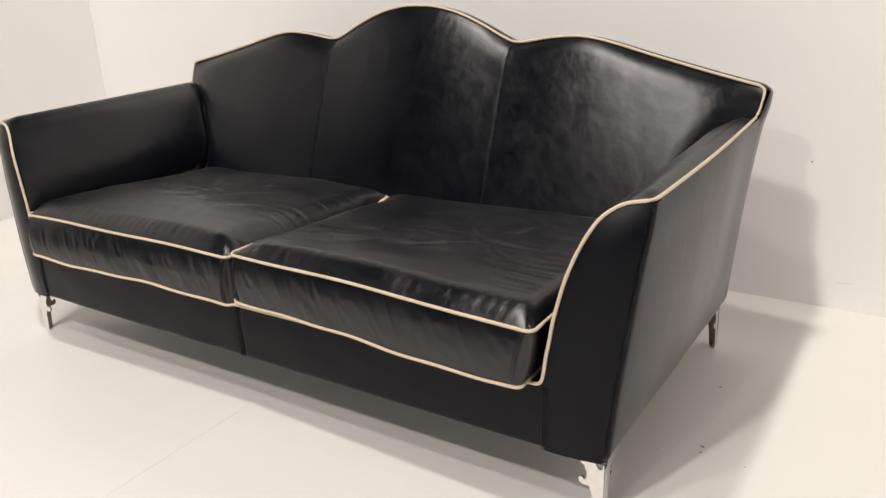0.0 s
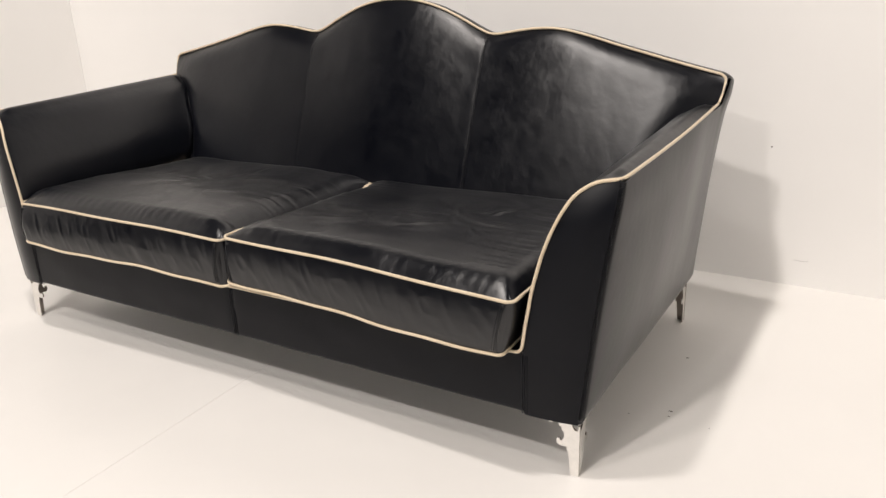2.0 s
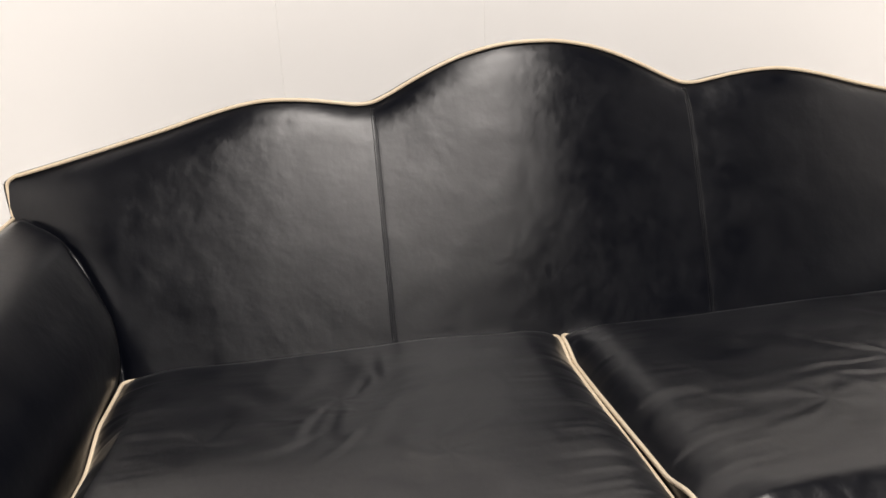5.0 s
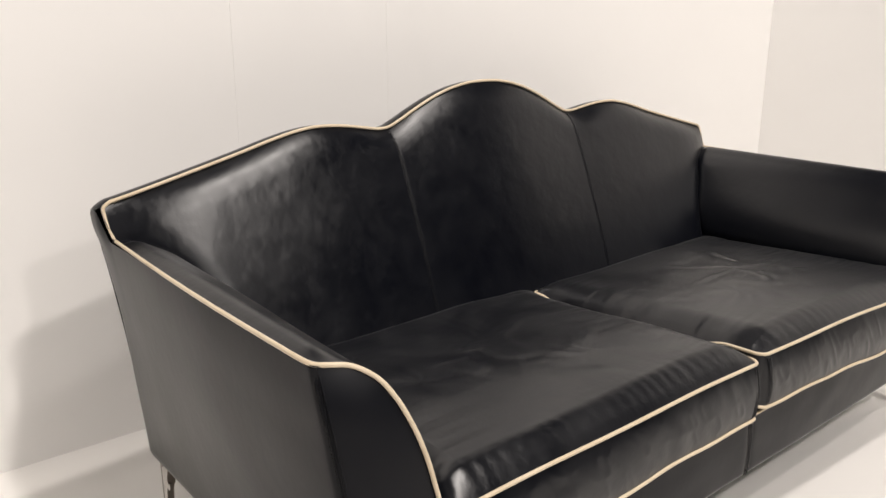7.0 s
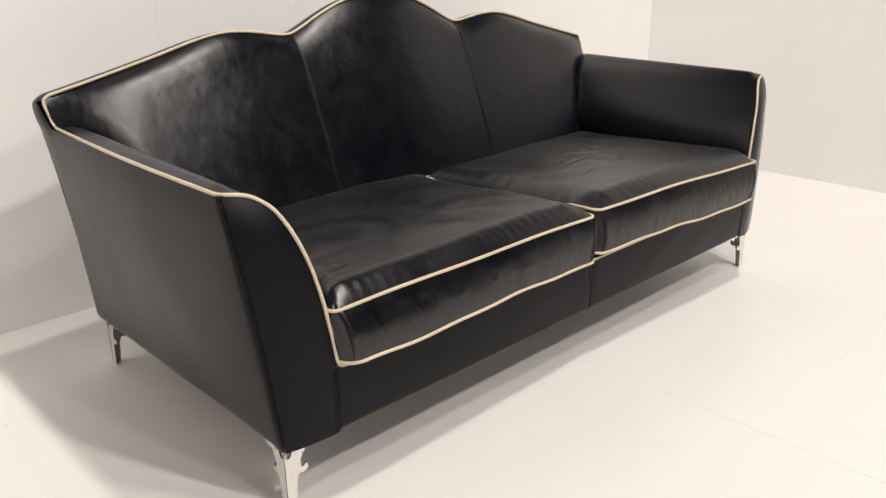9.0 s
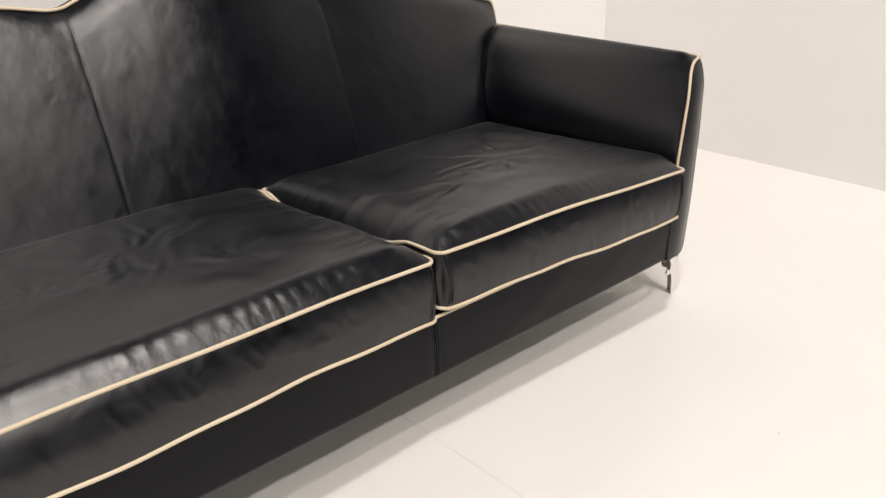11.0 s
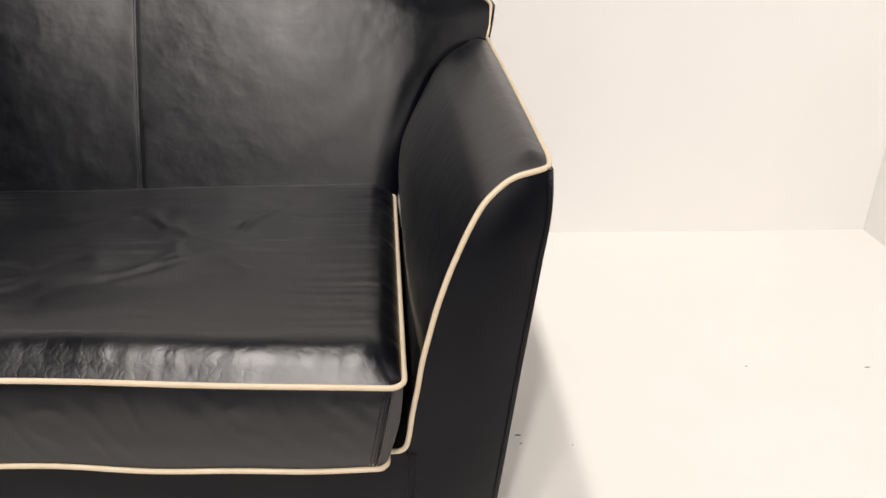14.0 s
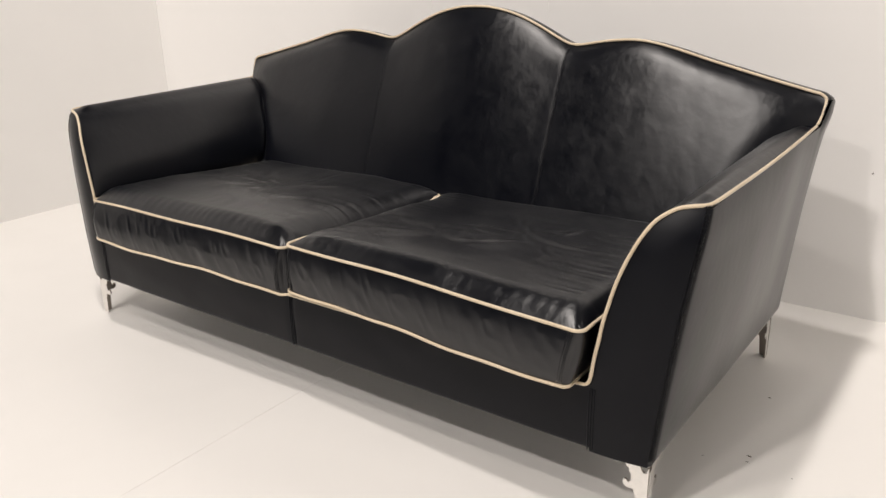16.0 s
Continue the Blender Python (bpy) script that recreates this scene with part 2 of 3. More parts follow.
wall_f += [(k, (k + 1) % n_out, (k + 1) % n_out + n_out, k + n_out) for k in range(n_out)]
structure("wall_back", (wall_v, wall_f), WALL, "off-white painted board wall with fine upright joints", "wall")
structure("wall_east", box((WALL_X, FRONT, 0), (WALL_X + 0.12, WALL_Y - 0.001, HIGH)), WALL,
          "plain off-white painted side wall", "wall")
structure("wall_west", box((-WALL_X - 0.12, FRONT, 0), (-WALL_X, WALL_Y - 0.001, HIGH)), WALL,
          "plain off-white painted side wall", "wall")
# hall shell out of view, added to close the place and darken reflections
structure("wall_room_far", box((-9, -15.1, 0), (9, -15, 5.6)), ROOM, "unseen dark grey wall added to close the hall", "wall")
structure("wall_room_east", box((9, -15.1, 0), (9.1, 2.1, 5.6)), ROOM, "unseen dark grey wall added to close the hall", "wall")
structure("wall_room_west", box((-9.1, -15.1, 0), (-9, 2.1, 5.6)), ROOM, "unseen dark grey wall added to close the hall", "wall")
structure("wall_room_north", box((-9, 2.0, 0), (9, 2.1, 5.6)), ROOM, "unseen dark grey wall added to close the hall", "wall")
structure("ceiling", box((-9.1, -15.1, 5.6), (9.1, 2.1, 5.7)), CEIL, "unseen dark grey ceiling added over the hall", "ceiling")


# ---- the sofa ----
sofa = tagged(new("sofa"), "black leather three-part camelback sofa with cream piping on metal legs", "sofa")

Z0 = 0.146            # underside of the upholstery

# top line of the backrest over one half, from the middle outwards
TOP_X = [0.0, 0.05, 0.10, 0.15, 0.20, 0.25, 0.30, 0.335, 0.365, 0.40, 0.45, 0.50, 0.55, 0.60, 0.65, 0.75, 0.85, 0.95, 1.02, 1.07]
TOP_Z = [0.974, 0.972, 0.964, 0.951, 0.932, 0.909, 0.884, 0.870, 0.868, 0.873, 0.881, 0.886, 0.887, 0.881, 0.870, 0.843, 0.818, 0.794, 0.778, 0.767]


def spline(xs, ys, x):
    """Smooth line through points, by cubic Hermite pieces."""
    xs, ys = np.array(xs, float), np.array(ys, float)
    m = np.gradient(ys, xs)
    x = np.clip(x, xs[0], xs[-1])
    i = np.clip(np.searchsorted(xs, x) - 1, 0, len(xs) - 2)
    h = xs[i + 1] - xs[i]
    t = (x - xs[i]) / h
    return ((2 * t**3 - 3 * t**2 + 1) * ys[i] + (t**3 - 2 * t**2 + t) * h * m[i] + (-2 * t**3 + 3 * t**2) * ys[i + 1] + (t**3 - t**2) * h * m[i + 1])


def back_top(x):
    return spline(TOP_X, TOP_Z, np.abs(x))


# inner line of the arm's front: outer edge, over the top, down to the seat
ARM_X = [1.047, 1.022, 1.000, 0.981, 0.957, 0.938, 0.924, 0.912, 0.899, 0.889, 0.880, 0.874, 0.867, 0.862, 0.860]
ARM_Z = [0.685, 0.684, 0.679, 0.670, 0.650, 0.620, 0.590, 0.560, 0.520, 0.480, 0.440, 0.400, 0.360, 0.320, 0.297]
arm_curve = smooth_path([(x, 0, z) for x, z in zip(ARM_X, ARM_Z)], 0.008)


def arm_inner_x(z):
    return np.interp(z, arm_curve[::-1, 2], arm_curve[::-1, 0])


def side_front_x(z):
    return spline([0.14, 0.30, 0.44, 0.56, 0.64, 0.69], [0.990, 1.007, 1.022, 1.037, 1.047, 1.048], z)


def side_rear_x(z):
    return spline([0.13, 0.30, 0.48, 0.62, 0.70, 0.78], [0.996, 1.009, 1.028, 1.048, 1.061, 1.068], z)


def front_y_in(z):
    return spline([0.14, 0.22, 0.30, 0.40, 0.48, 0.56, 0.62, 0.65, 0.672, 0.69], [-0.438, -0.440, -0.437, -0.433, -0.428, -0.420, -0.407, -0.395, -0.382, -0.368], z)


def front_y_out(z):
    return spline([0.14, 0.25, 0.40, 0.55, 0.64, 0.69], [-0.417, -0.416, -0.410, -0.399, -0.386, -0.368], z)


PIPE = 0.0039


def seam_welt(path, gap, radius=0.0011, normal=(0, -1, 0)):
    """Two fine raised lines either side of a seam, with the seam between."""
    p = np.array(path, float)
    ahead = np.gradient(p, axis=0)
    side = np.cross(ahead, normal)
    side /= np.linalg.norm(side, axis=1)[:, None]
    return merge(*(tube(p + side * gap * k, radius, 6) for k in (-1, 0, 1)))


def stitches(path, normal, side_gap, pitch=0.0062, length=0.0040, radius=0.0007):
    """A row of short raised threads beside a seam."""
    p = np.array(path, float)
    run = np.concatenate([[0], np.cumsum(np.linalg.norm(np.diff(p, axis=0), axis=1))])
    at = lambda d: np.array([np.interp(d, run, p[:, k]) for k in range(3)])  # noqa: E731
    rows = []
    for d in np.arange(0.004, run[-1] - pitch, pitch):
        a, b = at(d), at(d + length)
        side = np.cross(b - a, normal)
        side *= side_gap / np.linalg.norm(side)
        rows.append(tube([a + side, (a + b) / 2 + side + np.array(normal) * radius * 0.7, b + side], radius, 5))
    return merge(*rows)


# -- backrest --
BACK_SEAM = 0.335


# the line in which the backrest and an arm meet, from the outer edge down
MEET = [(1.056, 0.424, 0.698), (1.040, 0.420, 0.6955), (1.012, 0.415, 0.687), (0.985, 0.404, 0.674), (0.957, 0.390, 0.655), (0.932, 0.374, 0.628), (0.914, 0.361, 0.598),
        (0.897, 0.346, 0.558), (0.883, 0.332, 0.518), (0.872, 0.318, 0.478), (0.863, 0.305, 0.438), (0.858, 0.290, 0.398)]
meet_line = smooth_path(MEET, 0.004)


def meet_gap(ax, z):
    """How far a place of the backrest lies from that line."""
    return np.sqrt(((ax[..., None] - meet_line[:, 0]) ** 2 + (z[..., None] - meet_line[:, 2]) ** 2).min(-1))


def back_front(x, h):
    """The padded front of the backrest at x and the share h of its height."""
    zt, zb = back_top(x) - 0.003, 0.34
    z = zb + (zt - zb) * h
    side = side_rear_x(z) - 0.014 + 0.012 * ease((z - 0.68) / 0.06)
    x = np.clip(x, -side, side)
    ax = np.abs(x)
    y_top = 0.452 - 0.008 * ease((ax - 0.7) / 0.36)
    y_bot = 0.214
    # one even lean, a little more towards the arms; a soft roll draws it back to the top line
    even = 0.955 - 0.075 * ease(ax / 0.36) - 0.065 * ease((ax - 0.56) / 0.50)
    slope = (y_top - 0.024 - y_bot) / (even - zb)
    roll = y_top - y_bot - slope * (zt - zb)
    y = y_bot + slope * (z - zb) + roll * np.clip(1 - (zt - z) / 0.075, 0, 1) ** 3
    y = y - 0.007 * np.sin(np.pi * np.clip((z - 0.40) / (zt - 0.40), 0, 1))
    y = y + 0.0006 * np.exp(-((ax - BACK_SEAM) / 0.005) ** 2)
    # drawn in where it meets the arm
    gap = meet_gap(ax, z)
    y = y + 0.012 * np.clip(1 - gap / 0.06, 0, 1) ** 2 + 0.005 * (1 - swell(gap / 0.02))
    # rounded off at the upper corner
    y = y + np.maximum(0.411 + 0.45 * (z - 0.697) - y, 0) * np.clip((ax - 0.83) / 0.23, 0, 1) ** 2.4 * ease((z - 0.56) / 0.15)
    lumps = 0.0008 * value_noise(x * 6 + 3, z * 6, 5) + 0.0003 * value_noise(x * 26, z * 26 + 7, 6)
    live = np.clip((1 - h) / 0.08, 0, 1)
    return np.stack([x, y + lumps * live, z], -1)


def on_back(x, z):
    """The front of the backrest at x and the height z."""
    zb = 0.34
    return float(back_front(np.array(abs(x)), np.array((z - zb) / (float(back_top(x)) - 0.003 - zb)))[1])


MEET = [(x, min(y, on_back(x, z) + 0.003), z) for x, y, z in MEET]
meet_line = smooth_path(MEET, 0.004)

backrest = None
seams_x = [-1.066, -BACK_SEAM, BACK_SEAM, 1.066]
for k in range(3):
    a, b = seams_x[k], seams_x[k + 1]
    u = np.linspace(a, b, int((b - a) / 0.004))
    v = 1 - (1 - np.linspace(0, 1, 170)) ** 1.25
    gx, gh = np.meshgrid(u, v, indexing="ij")
    data = sheet(back_front(gx, gh))
    if backrest is None:
        shell_x = np.concatenate([np.linspace(-1.068, -1.0, 10), np.linspace(-0.99, 0.99, 220), np.linspace(1.0, 1.068, 10)])
        zt = back_top(shell_x)
        low = 0.016 * np.clip((np.abs(shell_x) - 1.035) / 0.033, 0, 1) ** 2
        yp = 0.452 - 0.008 * ease((np.abs(shell_x) - 0.7) / 0.36)
        rows = [(yp, zt - 0.002), (yp + 0.008, zt + 0.002), (yp + 0.03, zt + 0.001), (yp + 0.05, zt - 0.007), (yp + 0.062, zt - 0.024),
                (yp + 0.067, zt - 0.05)]
        rows += [(0.516 + 0.012 * (0.70 - q) / 0.55 + 0 * yp, q + 0 * zt) for q in (0.70, 0.66, 0.62, 0.58, 0.54, 0.50, 0.44, 0.38, 0.30, 0.22, Z0)]
        wide = [0.0, 0.005, 0.009, 0.009, 0.006, 0.002] + [0.0] * 11
        grid = np.stack([np.stack([np.clip(shell_x * (1 + k), 0.004 - k - side_rear_x(zz), side_rear_x(zz) - 0.004 + k), yy, zz - low * min(1, 120 * k)], -1) for k, (yy, zz) in zip(wide, rows)], 1)
        backrest = part("backrest", sheet(grid), BLACK_SIDE, sofa, "camelback black leather backrest in three panels")
    part("back_panel", data, BLACK, backrest, "padded black leather back panel")
for s in (-1, 1):
    h = np.linspace(0.02, 0.985, 90)
    line = back_front(np.full_like(h, s * BACK_SEAM), h) - np.array([0, 0.0006, 0])
    part("seam", seam_welt(line, 0.0042, 0.0009), BLACK, backrest, "double-stitched seam between back panels")

top_x = np.concatenate([np.linspace(-1.045, 1.045, 260)])
top_line = np.stack([top_x, 0.449 - 0.008 * ease((np.abs(top_x) - 0.7) / 0.36), back_top(top_x) + 0.001], -1)


def wing(s):
    """From the backrest's corner down to the arm."""
    return [(s * 1.058, 0.441, 0.764), (s * 1.060, 0.438, 0.752), (s * 1.056, 0.425, 0.722), (s * 1.051, 0.411, 0.697)]


def arm_line(s):
    """Along the arm's outer top edge, round its front and down to the base."""
    pts = [(s * (1.051 - 0.004 * t + 0.004 * math.sin(math.pi * t)), 0.411 - 0.770 * t, 0.697 - 0.010 * t - 0.003 * math.sin(math.pi * t)) for t in np.linspace(0.0, 0.960, 14)] + [(s * 1.0415, -0.362, 0.6855)]
    for x, z in zip(ARM_X[1:-1], ARM_Z[1:-1]):
        pts.append((s * x, float(front_y_in(z)) - 0.003, z))
    return pts + [(s * 0.858, -0.441, 0.306), (s * 0.850, -0.442, 0.300), (s * 0.835, -0.442, 0.299)]


part("piping", tube(smooth_path(np.vstack([wing(-1)[::-1], top_line, wing(1)]), 0.008), PIPE, 10), CREAM, backrest, "cream leather piping")


# -- arms --
def arm(s):
    side = lambda g: g * np.array([s, 1, 1])  # noqa: E731
    flip = s < 0
    # inner face and top, one sheet drawn back along the curve
    t = np.linspace(0, 1, 240)[:, None]
    cx, cz = arm_curve[None, :, 0], arm_curve[None, :, 2]
    y0 = front_y_in(cz)
    y = y0 + (0.50 - y0) * t
    z = cz + 0.009 * t * ease((cz - 0.5) / 0.18)
    x = cx + 0.002 * value_noise(y * 5, cz * 5 + 2 * s, 11) * ease((1.03 - cx) / 0.05) + 0.004 * t * ease((cz - 0.5) / 0.18)
    puff = (0.005 * np.sin(np.pi * t) + 0.018 * t**2) * ease((1.04 - cx) / 0.08) * ease((cz - 0.37) / 0.08)
    puff = puff + 0.021 * np.sin(np.pi * np.clip(t, 0, 1)) ** 0.4 * np.exp(-(((cz - 0.51) / 0.085) ** 2))
    crest = 0.011 * ease(t / 0.06) * np.exp(-(((cx - 1.022) / 0.020) ** 2)) * (cz > 0.64)
    gap = np.abs(y - np.interp(cz, meet_line[::-1, 2], meet_line[::-1, 1]))
    dip = 0.011 * (1 - swell(gap / 0.040)) ** 1.2 * ease((1.05 - cx) / 0.02)
    inner = np.stack([x - puff + dip * 0.7, y + 0 * x, z + crest - dip * 0.7], -1)
    body = part("arm", sheet(side(inner), flip), BLACK, sofa, "flared black leather arm with cream piping")
    # outer side
    u, v = np.meshgrid(np.linspace(0, 1, 110), np.linspace(0, 1, 60), indexing="ij")
    zt = np.interp(u, [0, 0.905, 0.94, 0.965, 1.0], [0.681, 0.694, 0.757, 0.757, 0.735])
    z = Z0 - 0.006 * u + (zt - Z0 + 0.006 * u) * v
    z = z - 0.007 * np.clip(1 - u / 0.12, 0, 1) ** 2 * np.clip(1 - v / 0.15, 0, 1)
    yf, yr = front_y_out(z), 0.529 - 0.026 * ease((z - 0.14) / 0.6)
    y = yf + (yr - yf) * u
    x = side_front_x(z) + (side_rear_x(z) - side_front_x(z)) * u + 0.018 * np.sin(np.pi * u**0.65) * np.sin(np.pi * v) ** 0.8
    x = x - 0.009 * np.clip(1 - u / 0.012, 0, 1) ** 2 - 0.010 * np.clip(1 - (1 - u) / 0.015, 0, 1) ** 2 - 0.003 * np.clip(1 - v / 0.02, 0, 1) ** 2
    x = x + 0.0015 * value_noise(y * 6, z * 6 + s, 13) + 0.007 * ease((u - 0.90) / 0.05) * ease((z - 0.66) / 0.07)
    part("outer_panel", sheet(side(np.stack([x, y, z], -1)), flip), BLACK_SIDE, body, "smooth black leather outer side")
    # front face
    v, u = np.meshgrid(np.linspace(0, 1, 90), np.linspace(0, 1, 26), indexing="ij")
    z = Z0 + (0.6845 - Z0) * v
    xi = np.where(z < 0.30, 0.866, arm_inner_x(z) - 0.001)
    xo = side_front_x(z) - 0.007
    x = xi + (np.maximum(xo, xi + 0.001) - xi) * u
    y = front_y_in(z) + (front_y_out(z) - front_y_in(z)) * u**2.2 - 0.004 * np.sin(np.pi * u) * np.sin(np.pi * v)
    z = z - 0.007 * u**2 * np.clip(1 - v / 0.15, 0, 1)
    part("front_panel", sheet(side(np.stack([x, y, z], -1)), not flip), BLACK_SIDE, body, "black leather arm front")
    part("piping", tube(smooth_path(arm_line(s), 0.006), PIPE, 10), CREAM, body, "cream leather piping")
    part("welt", tube(smooth_path([(s * a, b + 0.0015, c) for a, b, c in MEET], 0.008), 0.0042, 8), BLACK_SIDE, body, "black leather welt at the back")
    z = np.linspace(Z0 + 0.004, 0.672, 80)
    edge = np.stack([s * (side_front_x(z) - 0.0045), front_y_out(z) + 0.001, z], -1)
    part("seam", seam_welt(edge, 0.0035, 0.0008, (0.6 * s, -0.8, 0)), BLACK_SIDE, body, "stitched corner seam")
    part("stitching", stitches(edge, (0.8 * s, -0.6, 0), 0.0062 * s), LINING, body, "row of black thread stitches")
    z = np.linspace(Z0 + 0.002, 0.292, 24)
    edge = np.stack([s * (0.866 + 0 * z), front_y_in(z) - 0.0005, z], -1)
    part("seam", seam_welt(edge, 0.0055, 0.0014), BLACK_SIDE, body, "stitched seam at the base")
    if s > 0:
        lines = [[(-0.338, 0.174), (-0.331, 0.182), (-0.322, 0.181)], [(-0.318, 0.176), (-0.304, 0.181), (-0.290, 0.178)], [(-0.296, 0.182), (-0.282, 0.180), (-0.268, 0.183)]]
        scratch = [tube(smooth_path([(float(side_front_x(c) + (side_rear_x(c) - side_front_x(c)) * 0.1) + 0.0012, b, c) for b, c in q], 0.003), 0.0013, 6) for q in lines]
        part("scuff", merge(*scratch), LINING, body, "dark scratches near the foot of the side")
    return body


for s in (-1, 1):
    arm(s)

# -- base --
base = part("base", merge(box((-0.97, -0.40, Z0 + 0.004), (0.97, 0.52, 0.168)), box((-0.87, -0.425, 0.168), (0.87, 0.30, 0.292))), LINING, sofa,
            "black cloth-lined base deck", False)
for s in (-1, 1):
    u, v = np.meshgrid(np.linspace(0, 1, 90), np.linspace(0, 1, 26), indexing="ij")
    z = Z0 + 0.002 + (0.297 - Z0) * v
    y = front_y_in(z) - 0.002 * np.sin(np.pi * u) + 0.0025 * np.exp(-(u / 0.01) ** 2) + 0.0012 * value_noise(u * 9, v * 3 + s, 21)
    y = y + 0.010 * np.clip(1 - v / 0.05, 0, 1) ** 2
    g = np.stack([s * 0.866 * u, y, z], -1)
    part("front_panel", sheet(g, s < 0), BLACK_SIDE, base, "black leather base front")
z = np.linspace(Z0 + 0.004, 0.292, 24)
part("seam", seam_welt(np.stack([0 * z, front_y_in(z) + 0.0005, z], -1), 0.0065, 0.0016), BLACK_SIDE, base, "double-stitched middle seam")
part("piping", tube(smooth_path([(x, -0.4415 - 0.001 * math.sin(9 * x), 0.299 + 0.0015 * math.sin(7 * x)) for x in np.linspace(-0.835, 0.835, 40)], 0.01), PIPE * 0.95, 10),
     CREAM, base, "cream leather piping")


# -- seat cushions --
def cushion(x0, x1, front_top, front_low, z_top, z_low, seed, hollows, creases, outer):
    """front_top, front_low, z_top, z_low: values at x0 and at x1."""
    back_y, r = 0.240, 0.019

    def plan(u, v, low):
        """Place in the outline of u, v in 0..1; low: 0 at the top piping, 1 at the bottom one."""
        pull = 0.014 * v + 0.011 * low if outer < 0 else 0.006 * v + 0.023 * low
        a, b = (x0 + pull, x1 + 0 * pull) if outer < 0 else (x0 + 0 * pull, x1 - pull)
        hx = (b - a) / 2
        px = (u - 0.5) * 2 * hx
        f0, f1 = (front_top[k] + (front_low[k] - front_top[k]) * low for k in (0, 1))
        depth = (back_y - (f0 + (f1 - f0) * u)) / 2
        py = (v - 0.5) * 2 * depth
        rr = (r + (0.024 if outer < 0 else -0.008) * low * (px * outer > 0)) * np.where(py < 0, 1.0, 0.7)
        dx, dy = np.abs(px) - (hx - rr), np.abs(py) - (depth - rr)
        inside = (dx > 0) & (dy > 0)
        long = np.hypot(dx, dy) + 1e-9
        k = np.where(inside, np.maximum(dx, dy) / long, 1.0)
        px = np.where(inside, np.sign(px) * (hx - rr + dx * k), px)
        py = np.where(inside, np.sign(py) * (depth - rr + dy * k), py)
        return px + (a + b) / 2, back_y - depth + py

    def edge_z(u, v, low):
        a = z_top[0] + (z_top[1] - z_top[0]) * u
        b = z_low[0] + (z_low[1] - z_low[0]) * u
        zt = a + (0.404 - a) * ease(v * 1.05) + (0.0015 * np.sin(11 * u + seed) + (0.006 if outer > 0 else 0.003) * np.sin(np.pi * u)) * (1 - v)
        zl = b + 0.0035 * np.sin(9 * u + 2.1 * seed) + 0.0015 * np.sin(23 * u + seed)
        if outer < 0:
            zt = zt - 0.034 * np.clip(1 - u / 0.07, 0, 1) * ease((v - 0.06) / 0.12) * (1 - ease((v - 0.58) / 0.2))
            zt = zt - 0.019 * np.clip(1 - (1 - u) / 0.10, 0, 1) ** 2 * ease((v - 0.04) / 0.10) * (1 - ease((v - 0.85) / 0.12))
        else:
            zt = zt - 0.019 * np.clip(1 - u / 0.10, 0, 1) ** 2 * ease((v - 0.12) / 0.14) * (1 - ease((v - 0.84) / 0.12))
            zl = zl + 0.004 * np.clip(1 - u / 0.35, 0, 1)
        return zt + (zl - zt) * low

    # top
    n, m = 420, 320
    s = np.linspace(0, 1, n)
    q = np.linspace(0, 1, m) ** 1.15
    u, v = np.meshgrid(s, q, indexing="ij")
    x, y = plan(u, v, 0)
    w, d = x1 - x0, 0.66
    df, db = v * d, (1 - v) * d
    ds = np.minimum(u, 1 - u) * w
    wide = np.where(u > 0.5, 0.05, 0.095) if outer > 0 else np.where(u < 0.5, 0.055 + 0.07 * v, 0.090)
    crown = (0.036 - 0.005 * v) * (1 - (1 - np.clip(df / 0.066, 0, 1)) ** 1.9) * swell(ds / wide) ** np.where((u > 0.5) == (outer > 0), 0.75, 0.62) * swell((db + 0.012) / 0.05)
    crown = crown + 0.005 * np.sin(np.pi * np.clip(df / 0.62, 0, 1) ** 0.8) * np.sin(np.pi * u)
    live = swell(df / 0.02) * swell(ds / 0.03) * swell((db + 0.01) / 0.02)
    # puckers along the front roll
    fold = value_noise(x * 26 + 0.9 * value_noise(x * 9, y * 9, seed + 3), y * 7 + 0.4, seed)
    near = np.exp(-((df - 0.028) / 0.030) ** 2)
    patch = np.clip(0.5 + 0.9 * value_noise(x * 5, 0 * y + 1.3, seed + 8), 0.4, 1)
    wx, wy = x + 0.010 * value_noise(x * 30, y * 30, seed + 12), y + 0.010 * value_noise(x * 30, y * 30, seed + 13)
    ridge = 1 - 2 * np.abs(value_noise(wx * 40, wy * 30, seed + 9)) ** 0.7
    fine = 1 - 2 * np.abs(value_noise(wx * 115, wy * 90, seed + 10)) ** 0.7
    scallop = np.sin(2 * np.pi * x / 0.031 + 5 * value_noise(x * 7, y * 5, seed + 14)) * (0.4 + 0.6 * np.abs(value_noise(x * 4, 0 * y, seed + 15)))
    crown = crown + 0.0003 * scallop * np.exp(-((df - 0.034) / 0.022) ** 2)
    crown = crown + (0.0013 * fold + 0.0005 * ridge + 0.00012 * fine) * near * patch
    # stretch lines drawn in from the sides, softer towards the middle
    drift = y + 0.03 * value_noise(x * 4, y * 3, seed + 1) + 0.10 * (x - (x0 + x1) / 2) * (y + 0.05)
    line = value_noise(x * 4.5, drift * 42, seed + 2) + 0.5 * value_noise(x * 8, drift * 85, seed + 11)
    crown = crown + (0.00016 + 0.0012 * np.exp(-((ds - 0.03) / 0.09) ** 2)) * line
    # soft hollows, and creases that fan out where people sat
    crown = crown + 0.0050 * value_noise(x * 3.6, y * 4.6, seed + 4) + 0.0017 * value_noise(x * 8 + y * 5, y * 11 - x * 3, seed + 5)
    for hx, hy, turn, size, deep in hollows:
        dx, dy = x - hx, y - hy
        way = np.arctan2(dy, dx) + turn + 1.3 * value_noise(dx * 9 + hx * 7, dy * 9, seed + 6)
        far = np.hypot(dx, dy) / size
